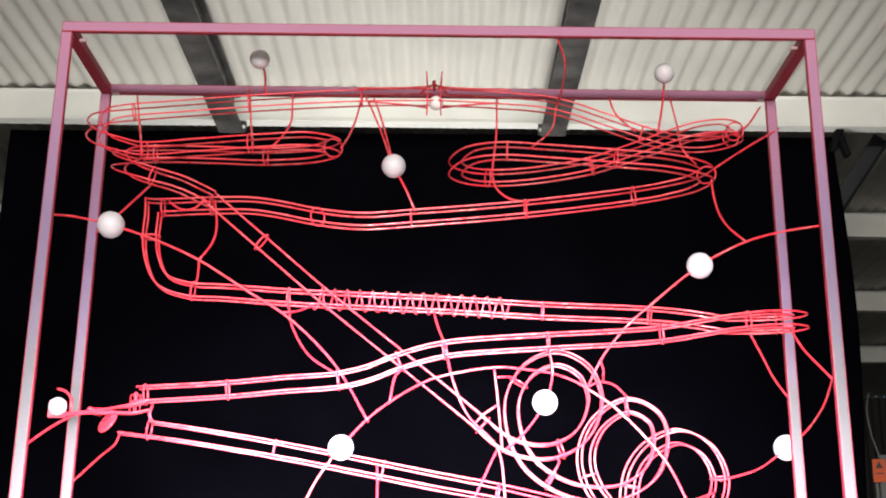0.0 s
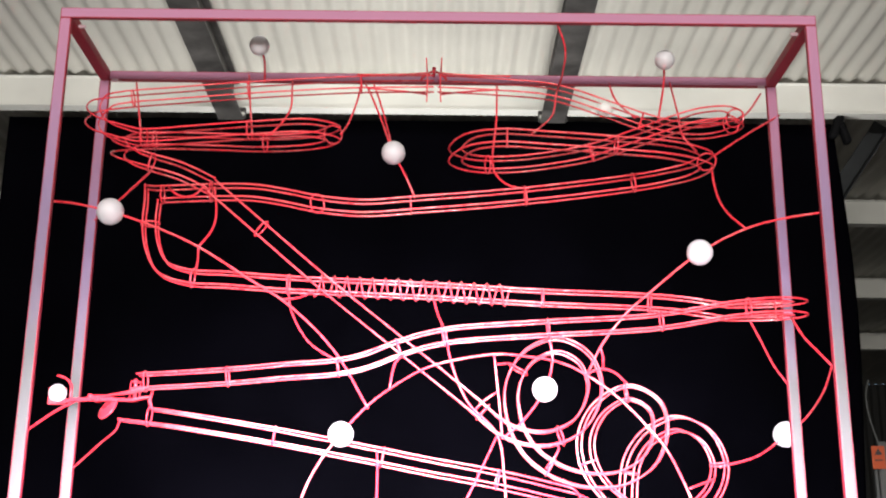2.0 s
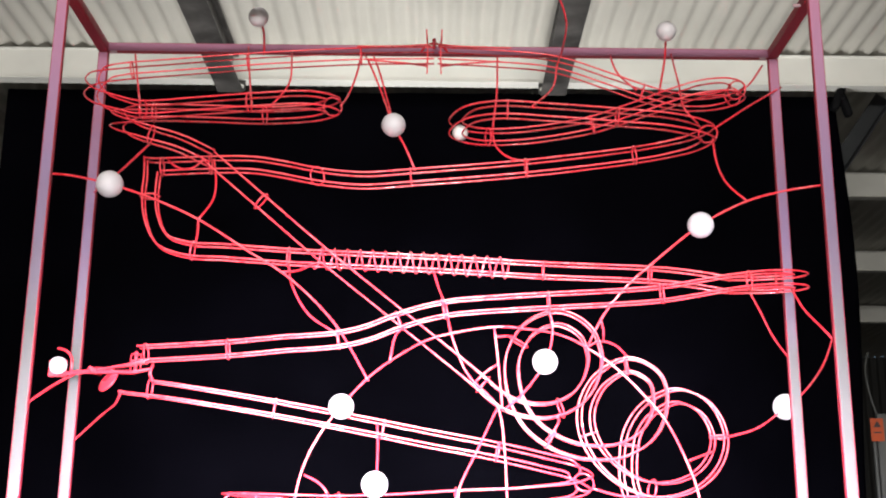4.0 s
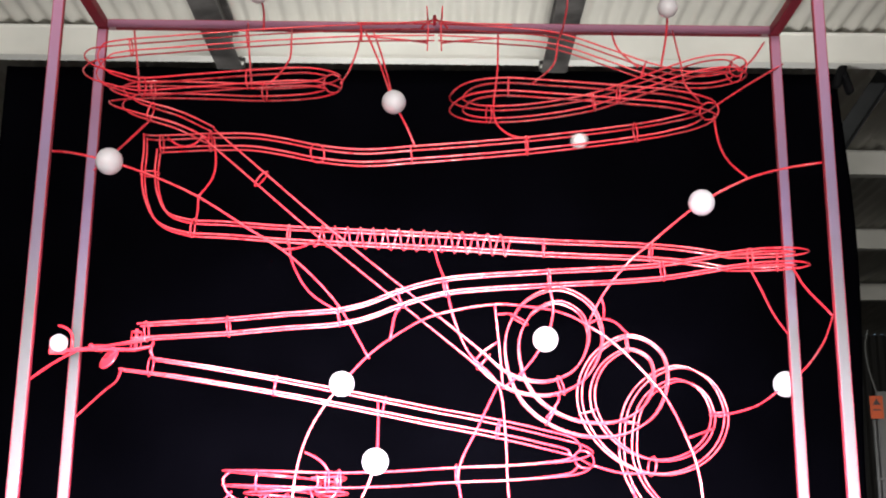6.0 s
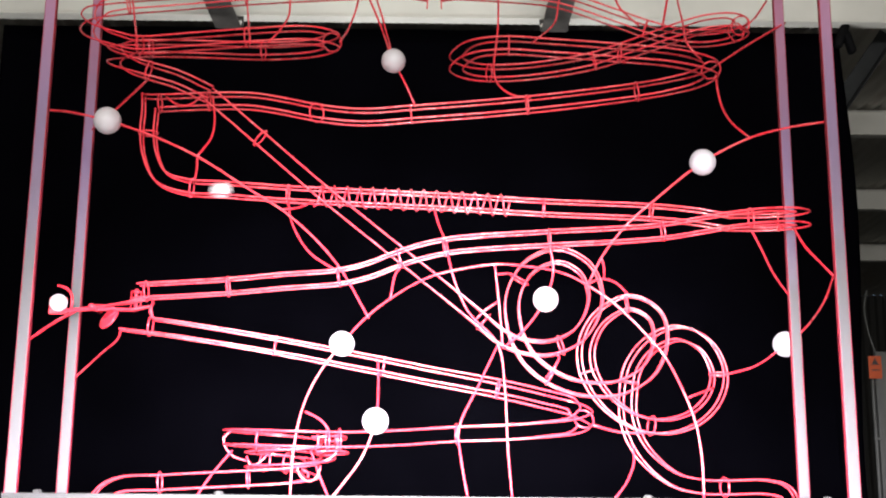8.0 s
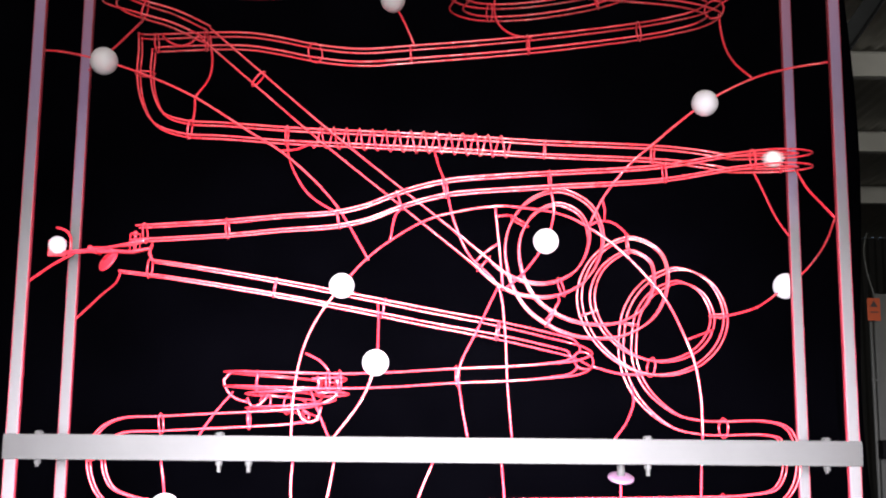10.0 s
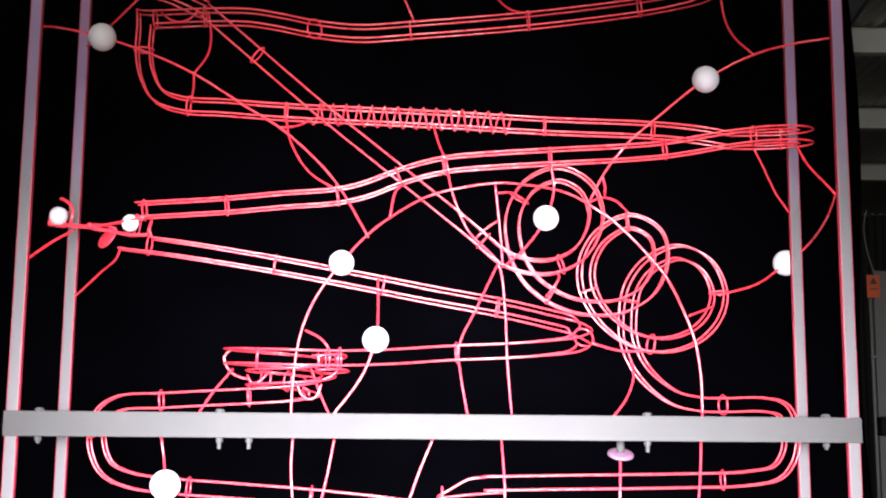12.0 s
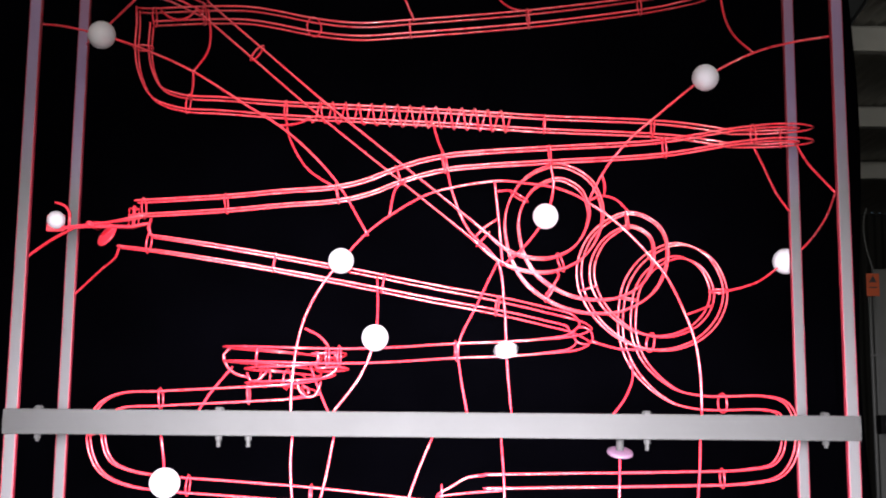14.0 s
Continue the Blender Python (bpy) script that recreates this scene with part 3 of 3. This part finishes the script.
RODS['lower'].append([(-0.323, 0.120, 1.120), (-0.335, 0.120, 1.108), (-0.329, 0.120, 1.090), (-0.315, 0.120, 1.078), (-0.296, 0.120, 1.073)])
RODS['lower'].append([(-0.160, 0.120, 1.115), (-0.153, 0.120, 1.099), (-0.156, 0.120, 1.085), (-0.171, 0.120, 1.075), (-0.188, 0.120, 1.070)])
RODS['lower'].append([(-0.294, 0.100, 1.079), (-0.287, 0.100, 1.066), (-0.275, 0.100, 1.068), (-0.261, 0.100, 1.083)])
RODS['lower'].append([(-0.180, 0.160, 1.107), (-0.150, 0.140, 1.107), (-0.139, 0.110, 1.110), (-0.148, 0.080, 1.111), (-0.169, 0.070, 1.109), (-0.190, 0.070, 1.108)])
RODS['lower'].append([(-0.182, 0.070, 1.086), (-0.147, 0.080, 1.088), (-0.135, 0.110, 1.086), (-0.152, 0.140, 1.085), (-0.181, 0.160, 1.084)])
RODS['lower'].append([(-0.617, 0.248, 1.215), (-0.548, 0.160, 1.248), (-0.508, 0.100, 1.263), (-0.498, 0.080, 1.277)])
RODS['lower'].append([(-0.421, 0.080, 0.983), (-0.415, 0.080, 0.947), (-0.407, 0.060, 0.909)])
RODS['lower'].append([(-0.216, 0.070, 0.983), (-0.218, 0.070, 0.940), (-0.213, 0.070, 0.872)])
RODS['lower'].append([(-0.151, 0.060, 0.984), (-0.160, 0.060, 0.932), (-0.173, 0.060, 0.873)])
RODS['lower'].append([(0.001, 0.120, 0.985), (-0.021, 0.120, 0.932), (-0.041, 0.120, 0.875)])
RODS['lower'].append([(0.109, 0.150, 0.985), (0.115, 0.160, 0.914), (0.116, 0.160, 0.869)])
RODS['lower'].append([(0.424, 0.120, 0.988), (0.424, 0.130, 0.935), (0.421, 0.140, 0.873)])
RODS['lower'].append([(0.293, 0.100, 0.987), (0.295, 0.120, 0.917), (0.293, 0.120, 0.873)])
RODS['lower'].append([(-0.272, 0.060, 1.116), (-0.274, 0.060, 1.102), (-0.275, 0.070, 1.086)])
RODS['lower'].append([(-0.213, 0.085, 1.068), (-0.210, 0.085, 1.054), (-0.203, 0.085, 1.045), (-0.194, 0.085, 1.041), (-0.185, 0.085, 1.044), (-0.179, 0.085, 1.053), (-0.176, 0.085, 1.065)])
RODS['lower'].append([(-0.207, 0.100, 1.060), (-0.197, 0.100, 1.055), (-0.196, 0.095, 1.047)])
RODS['lower'].append([(-0.180, 0.060, 1.111), (-0.178, 0.060, 1.099), (-0.183, 0.065, 1.087)])
# Steel balls threaded on the rods: track, rod, place, radius.
KNOBS = [
    ('upper_left', 0, (-0.547, 0.090, 1.625), 0.0226),
    ('upper_right', 0, (-0.076, 0.120, 1.747), 0.0206),
    ('looping', 0, (0.436, 0.080, 1.561), 0.0215),
    ('return', 3, (0.177, 0.090, 1.332), 0.0204),
    ('looping', 1, (-0.147, 0.070, 1.254), 0.0201),
    ('lower', 0, (-0.091, 0.060, 1.133), 0.0207),
    ('return', 1, (0.616, 0.282, 1.290), 0.0226),
    ('lower', 12, (-0.407, 0.060, 0.909), 0.0233),
]
# The rolling ball: seconds, track, metres along it.
ROLL = [
    (0.8, 'upper_right', 0.000),
    (1.0, 'upper_right', 0.018),
    (1.2, 'upper_right', 0.067),
    (1.5, 'upper_right', 0.128),
    (1.8, 'upper_right', 0.226),
    (2.0, 'upper_right', 0.310),
    (2.2, 'upper_right', 0.374),
    (2.4, 'upper_right', 0.437),
    (2.6, 'upper_right', 0.512),
    (2.8, 'upper_right', 0.581),
    (3.0, 'upper_right', 0.640),
    (3.2, 'upper_right', 0.731),
    (5.3, 'upper_right', 1.665),
    (5.4, 'upper_right', 1.688),
    (5.5, 'upper_right', 1.719),
    (5.7, 'upper_right', 1.789),
    (6.0, 'upper_right', 1.892),
    (6.5, 'upper_right', 2.109),
    (7.0, 'upper_right', 2.334),
    (7.3, 'upper_right', 2.459),
    (7.5, 'upper_right', 2.557),
    (7.6, 'upper_right', 2.606),
    (7.7, 'spring', 0.035),
    (7.8, 'spring', 0.070),
    (7.9, 'spring', 0.166),
    (8.0, 'spring', 0.260),
    (8.1, 'spring', 0.328),
    (8.2, 'spring', 0.397),
    (8.3, 'spring', 0.447),
    (8.5, 'spring', 0.565),
    (8.7, 'spring', 0.682),
    (10.8, 'return', 0.590),
    (10.9, 'return', 0.646),
    (11.0, 'return', 0.701),
    (11.1, 'return', 0.761),
    (11.2, 'return', 0.827),
    (11.3, 'return', 0.910),
    (11.4, 'return', 0.987),
    (11.5, 'return', 1.074),
    (11.6, 'return', 1.160),
    (12.3, 'lower', 0.044),
    (12.5, 'lower', 0.089),
    (12.6, 'lower', 0.111),
    (12.9, 'lower', 0.226),
    (13.2, 'lower', 0.377),
    (13.4, 'lower', 0.510),
    (13.6, 'lower', 0.656),
    (14.0, 'lower', 0.913),
]
# Places of the ball off the tracks: lift at the top, tipping lever.
DROP = [(0, (-0.004, 0.200, 1.902)), (0.3, (-0.004, 0.200, 1.904)), (0.5, (-0.004, 0.200, 1.917)), (0.7, (-0.003, 0.200, 1.931))]
TIP = [(11.7, (-0.482, 0.080, 1.332)), (11.8, (-0.484, 0.080, 1.329)), (11.9, (-0.484, 0.080, 1.326)), (12.0, (-0.484, 0.080, 1.316)), (12.1, (-0.480, 0.080, 1.301)), (12.2, (-0.466, 0.080, 1.290))]

# Where the low (-1) or high (1) pair of rails begins and ends.
CUTS = {("lower", 1): (0.042, 99), ("upper_right", -1): (0, 2.620), ("spring", -1): (0.026, 99)}
# Hoops that lean out of the square: track, place along it, degrees.
TILTS = {("upper_right", 2.346): 42, ("upper_right", 1.646): 20, ("looping", 2.487): 14, ("looping", 1.825): 12}
WIRE, GAUGE, RING = 0.0015, 0.0113, 0.0160
NAMES = {
    "upper_right": ("red wire ball track with two flat turns below the top rail", "z"),
    "upper_left": ("red wire ball track winding to and fro below the top rail", "z"),
    "looping": ("red wire ball track diving through three upright loops", "y"),
    "spring": ("red wire ball track dropping into a coil-wrapped straight", "y"),
    "return": ("red wire ball track with a tight turn and a hump", "z"),
    "lower": ("red wire ball track ending in a flat spiral above the deck", "z"),
}
LINES = {}
TWISTS = {"looping": ((0, 0.5, 0.7, 1.42, 1.68, 2.35, 2.55), (12, 12, 0, 0, 30, 30, 0)),
          "lower": ((0, 0.2, 0.65, 0.78, 0.9), (0, 4, 13, 10, 2))}


def axes(line, up, twist=None):
    """Side and up of the cage along a line; up: the axis that stays level."""
    t = tangents(line)
    ref = np.array((0.0, 0, 1)) if up == "z" else np.array((0.0, 1, 0))
    if up == "z":
        side = np.cross(t, ref)
        side /= np.linalg.norm(side, axis=1)[:, None]
        high = np.cross(side, t)
        if twist:
            run = np.concatenate([[0], np.cumsum(np.linalg.norm(np.diff(line, axis=0), axis=1))])
            roll = np.interp(run, twist[0], np.radians(twist[1]))[:, None]
            side, high = np.cos(roll) * side + np.sin(roll) * high, np.cos(roll) * high - np.sin(roll) * side
        return side, high
    if twist:
        # the cage turns about the upright between two places along the line
        run = np.concatenate([[0], np.cumsum(np.linalg.norm(np.diff(line, axis=0), axis=1))])
        turn = np.interp(run, twist[0], np.radians(twist[1]))
        ref = np.stack([np.sin(turn), np.cos(turn), 0 * turn], 1)
        side = ref - t * (t * ref).sum(1)[:, None]
        side /= np.linalg.norm(side, axis=1)[:, None]
        return side, np.cross(side, t)
    side = ref - t * (t @ ref)[:, None]
    side /= np.linalg.norm(side, axis=1)[:, None]
    return side, np.cross(side, t)


def ball_track(key):
    label, up = NAMES[key]
    line, s = spline(TRACKS[key])
    LINES[key] = (line, s)
    side, high = axes(line, up, TWISTS.get(key))
    ob = thing("ball_track", label, "marble run", group="ball tracks")
    for a in (-1, 1):
        for b in (-1, 1):
            lo, hi = CUTS.get((key, b), (0, 99))
            on = (s >= lo) & (s <= hi)
            part("rail", tube((line + GAUGE * (a * side + b * high))[on], WIRE), RED, ob)
    for at in HOOPS[key]:
        k = min(int(np.searchsorted(s, at)), len(s) - 1)
        tilt = math.radians(TILTS.get((key, at), 0))
        across = math.cos(tilt) * side[k] + math.sin(tilt) * np.cross(side[k], high[k])
        ring = [line[k] + (RING + random.uniform(-0.0006, 0.0006)) * (math.cos(w) * across + math.sin(w) * high[k]) for w in np.linspace(0, 2 * math.pi, 28, endpoint=False)]
        part("hoop", tube(ring, WIRE * 0.95, 6, closed=True), RED, ob)
    rods = []
    for pts in RODS[key]:
        rods.append(part("support_rod", tube(spline(pts, 0.010)[0], 0.0018), RED, ob, "bent red support rod"))
    for k, i, at, r in KNOBS:
        if k == key:
            part("knob", ball(r, at), WHITE, rods[i], "white enamelled ball threaded on the rod")
    return ob


TRACK_THINGS = {key: ball_track(key) for key in NAMES}


def coil():
    """The wire coil wound round the straight of the spring track."""
    line, s = LINES["spring"]
    side, high = axes(line, "y")
    a, b, turns = 0.418, 0.752, 15.5
    pts = []
    for i in range(int(turns * 18)):
        at = a + (b - a) * i / (turns * 18)
        w = 2 * math.pi * i / 18
        c, u, v = [np.array([np.interp(at, s, m[:, k]) for k in range(3)]) for m in (line, high, side)]
        pts.append(c + 0.0180 * (math.cos(w) * u + math.sin(w) * v))
    part("coil", tube(pts, 0.0014, 6), RED, TRACK_THINGS["spring"], "thin red wire coil wound round the rails")


coil()

# Balls on short stems at the top, a round plate under the deck and the switch where the two upper tracks part.
for key, at, foot in (("upper_left", (-0.315, 0.10, 1.938), (-0.318, 0.20, 1.912)), ("upper_right", (0.397, 0.10, 1.919), (0.400, 0.20, 1.845))):
    mid = [(a + b) / 2 + d for a, b, d in zip(at, foot, (0.004, 0.0, 0.008))]
    stem = part("support_rod", tube(spline([at, mid, foot])[0], 0.0020), RED, TRACK_THINGS[key], "bent red support rod")
    part("knob", ball(0.0175, at), WHITE, stem, "white enamelled ball on the rod end")
part("round_plate", lathe([(0.016, -0.003), (0.0205, -0.0015), (0.0205, 0.0015), (0.016, 0.003)], (0.293, 0.10, 0.960), 28, pose(0, 0, 0, 24, 4, 0)), PINK, TRACK_THINGS["lower"], "pale round plate on the rod")
part("plate_neck", lathe([(0.006, 0.0), (0.006, 0.024)], (0.293, 0.10, 0.963), 14), GREY, TRACK_THINGS["lower"])

switch = thing("track_switch", "pink wire gate that sends the ball to either upper track", "track switch", (-0.008, 0.20, 1.914))
for x in (-0.013, 0.013):
    for y in (-0.014, 0.014):
        part("upright", tube(spline([(x, y, -0.030), (x * 0.9, y, 0.01), (x * 1.1, y, 0.045)])[0], 0.0013, 6), RED, switch)
part("arch", tube(spline([(-0.024, 0, 0.008), (-0.012, 0, 0.020), (0, 0, 0.024), (0.012, 0, 0.020), (0.024, 0, 0.008)])[0], 0.0022), RED, switch)
part("hub", lathe([(0.0035, -0.016), (0.0035, 0.016)], (0, 0, 0.023), 14, pose(0, 0, 0, 90)), RED, switch)
for s in (-1, 1):
    part("guide", tube(spline([(s * 0.012, 0.016, -0.014), (s * 0.05, 0.018, -0.008), (s * 0.12, 0.014, -0.004)])[0], 0.0018), RED, switch)
    part("guide", tube(spline([(s * 0.012, -0.016, 0.014), (s * 0.05, -0.018, 0.010), (s * 0.14, -0.014, 0.010)])[0], 0.0018), RED, switch)

# ---- the tipping lever ----
PIVOT = (-0.547, 0.10, 1.311)
lever = thing("tipping_lever", "red tapered tipping lever with a ball counterweight", "lever", PIVOT)


def arm():
    """Tapered channel, wide towards the ball's seat."""
    bm = bmesh.new()
    secs = [(-0.055, -0.002, 0.003, 0.0026), (-0.01, 0.0, 0.0035, 0.0030), (0.03, -0.002, 0.006, 0.0022), (0.065, -0.004, 0.007, 0.0020), (0.093, 0.001, 0.004, 0.0018)]
    rings = []
    for x, z, hy, hz in secs:
        rings.append([bm.verts.new((x, -0.2 * x * 1.1 + a * hy, z + b * hz)) for a, b in ((-1, -1), (1, -1), (1, 1), (-1, 1))])
    for p, q in zip(rings, rings[1:]):
        for k in range(4):
            bm.faces.new((p[k], p[(k + 1) % 4], q[(k + 1) % 4], q[k]))
    bm.faces.new(rings[0][::-1])
    bm.faces.new(rings[-1])
    bmesh.ops.recalc_face_normals(bm, faces=bm.faces)
    bmesh.ops.bevel(bm, geom=bm.edges[:], offset=0.0012, segments=2, affect="EDGES")
    return bm


part("arm", arm(), RED, lever, smooth=False)
part("counterweight", ball(0.0145, (-0.066, 0.018, 0.012)), WHITE, lever, "white enamelled ball counterweight")
part("back_plate", box(0.030, 0.004, 0.028, (-0.072, 0.036, 0.010), 0.002), RED, lever, "red square plate behind the counterweight", smooth=False)
part("hook", tube(spline([(-0.045, 0.02, 0.004), (-0.046, 0.02, 0.026), (-0.056, 0.02, 0.037), (-0.070, 0.02, 0.041)])[0], 0.0022), RED, lever)
part("axle", lathe([(0.004, -0.028), (0.004, 0.028)], (0, 0, 0), 14, pose(0, 0, 0, 90)), RED, lever)
spool = part("spool", lathe([(0.0026, -0.002), (0.0026, 0.016), (0.0095, 0.0165), (0.0095, 0.018), (0.0026, 0.0185), (0.0026, 0.027), (0.0085, 0.0275), (0.0085, 0.029), (0.0026, 0.030), (0.0026, 0.033)], (0.061, 0.012, 0.002), 20), RED, lever, "small red spool standing on the arm")
for d in (-0.008, 0.008):
    part("spool_pin", tube([(0.061 + d, 0.012, 0.002), (0.061 + d, 0.012, 0.030)], 0.0011, 6), RED, spool)
paddle = thing("stop_paddle", "round red enamelled paddle below the lever", "paddle", (-0.526, 0.105, 1.297))
part("disc", lathe([(0.016, -0.0016), (0.0205, -0.001), (0.0205, 0.001), (0.016, 0.0016)], (0, 0, 0), 28, Vector((-0.60, -0.66, 0.46)).to_track_quat("Z", "Y").to_matrix().to_4x4()), RED, paddle)
part("stem", tube(spline([(0, 0, 0), (0.012, -0.008, 0.012), (-0.02, 0, 0.020), (-0.035, 0, 0.016)])[0], 0.0022), RED, paddle)
stand = thing("lever_support", "red rod from the frame post to the lever axle", "support rod", (-0.613, 0.0, 1.242))
part("support_rod", tube(spline([(-0.006, 0.005, 0.004), (0.014, 0.06, 0.04), (0.032, 0.11, 0.067)], 0.01)[0], 0.0022), RED, stand)

# ---- the rolling ball ----
rolling = part("rolling_ball", ball(0.0132), BALL)
tagged(rolling, "bright white ball rolling along the wire tracks", "ball")


def along(key, s):
    line, arc = LINES[key]
    return np.array([np.interp(s, arc, line[:, k]) for k in range(3)])


def ball_rows():
    chain, start = {}, 0.0
    for key in ("upper_right", "spring", "return"):
        chain[key] = start
        start += LINES[key][1][-1]
    rows = list(DROP)
    first = [(t, chain[k] + s) for t, k, s in ROLL if k in chain]
    ts, ss = zip(*first)
    ends = [(k, chain[k], chain[k] + LINES[k][1][-1]) for k in chain]
    grid = np.arange(round(ts[0] * 10), round(ts[-1] * 10) + 1) / 10
    # a smooth run through the known places, never backwards
    slope = np.gradient(np.array(ss), np.array(ts))
    for t in grid:
        i = min(max(int(np.searchsorted(ts, t, "right")) - 1, 0), len(ts) - 2)
        h = ts[i + 1] - ts[i]
        u = (t - ts[i]) / h
        mean = (ss[i + 1] - ss[i]) / h
        m1, m2 = [min(max(v, 0), 2.5 * mean) for v in (slope[i], slope[i + 1])]
        at = (2 * u**3 - 3 * u**2 + 1) * ss[i] + (u**3 - 2 * u**2 + u) * h * m1 + (3 * u**2 - 2 * u**3) * ss[i + 1] + (u**3 - u**2) * h * m2
        for k, a, b in ends:
            if a <= at <= b + 1e-6:
                p = along(k, at - a)
        rows.append((float(t), tuple(p - np.array((0, 0, 0.002)))))
    rows += TIP
    low = [(t, s) for t, k, s in ROLL if k == "lower"]
    for t in np.arange(123, 141) / 10:
        p = along("lower", np.interp(t, *zip(*low)))
        rows.append((float(t), tuple(p - np.array((0, 0, 0.002)))))
    return rows


def motions():
    walk(rolling, [(t, pose(*p)) for t, p in ball_rows()])
    walk(lever, [(t, pose(*PIVOT, 0, turn, 0)) for t, turn in (
        (0, 0), (11.6, 0), (11.9, 2), (12.0, 9), (12.1, 15), (12.2, 17), (12.3, 15), (12.4, 8), (12.5, 3), (12.6, -1), (12.8, 0), (14, 0))])


motions()
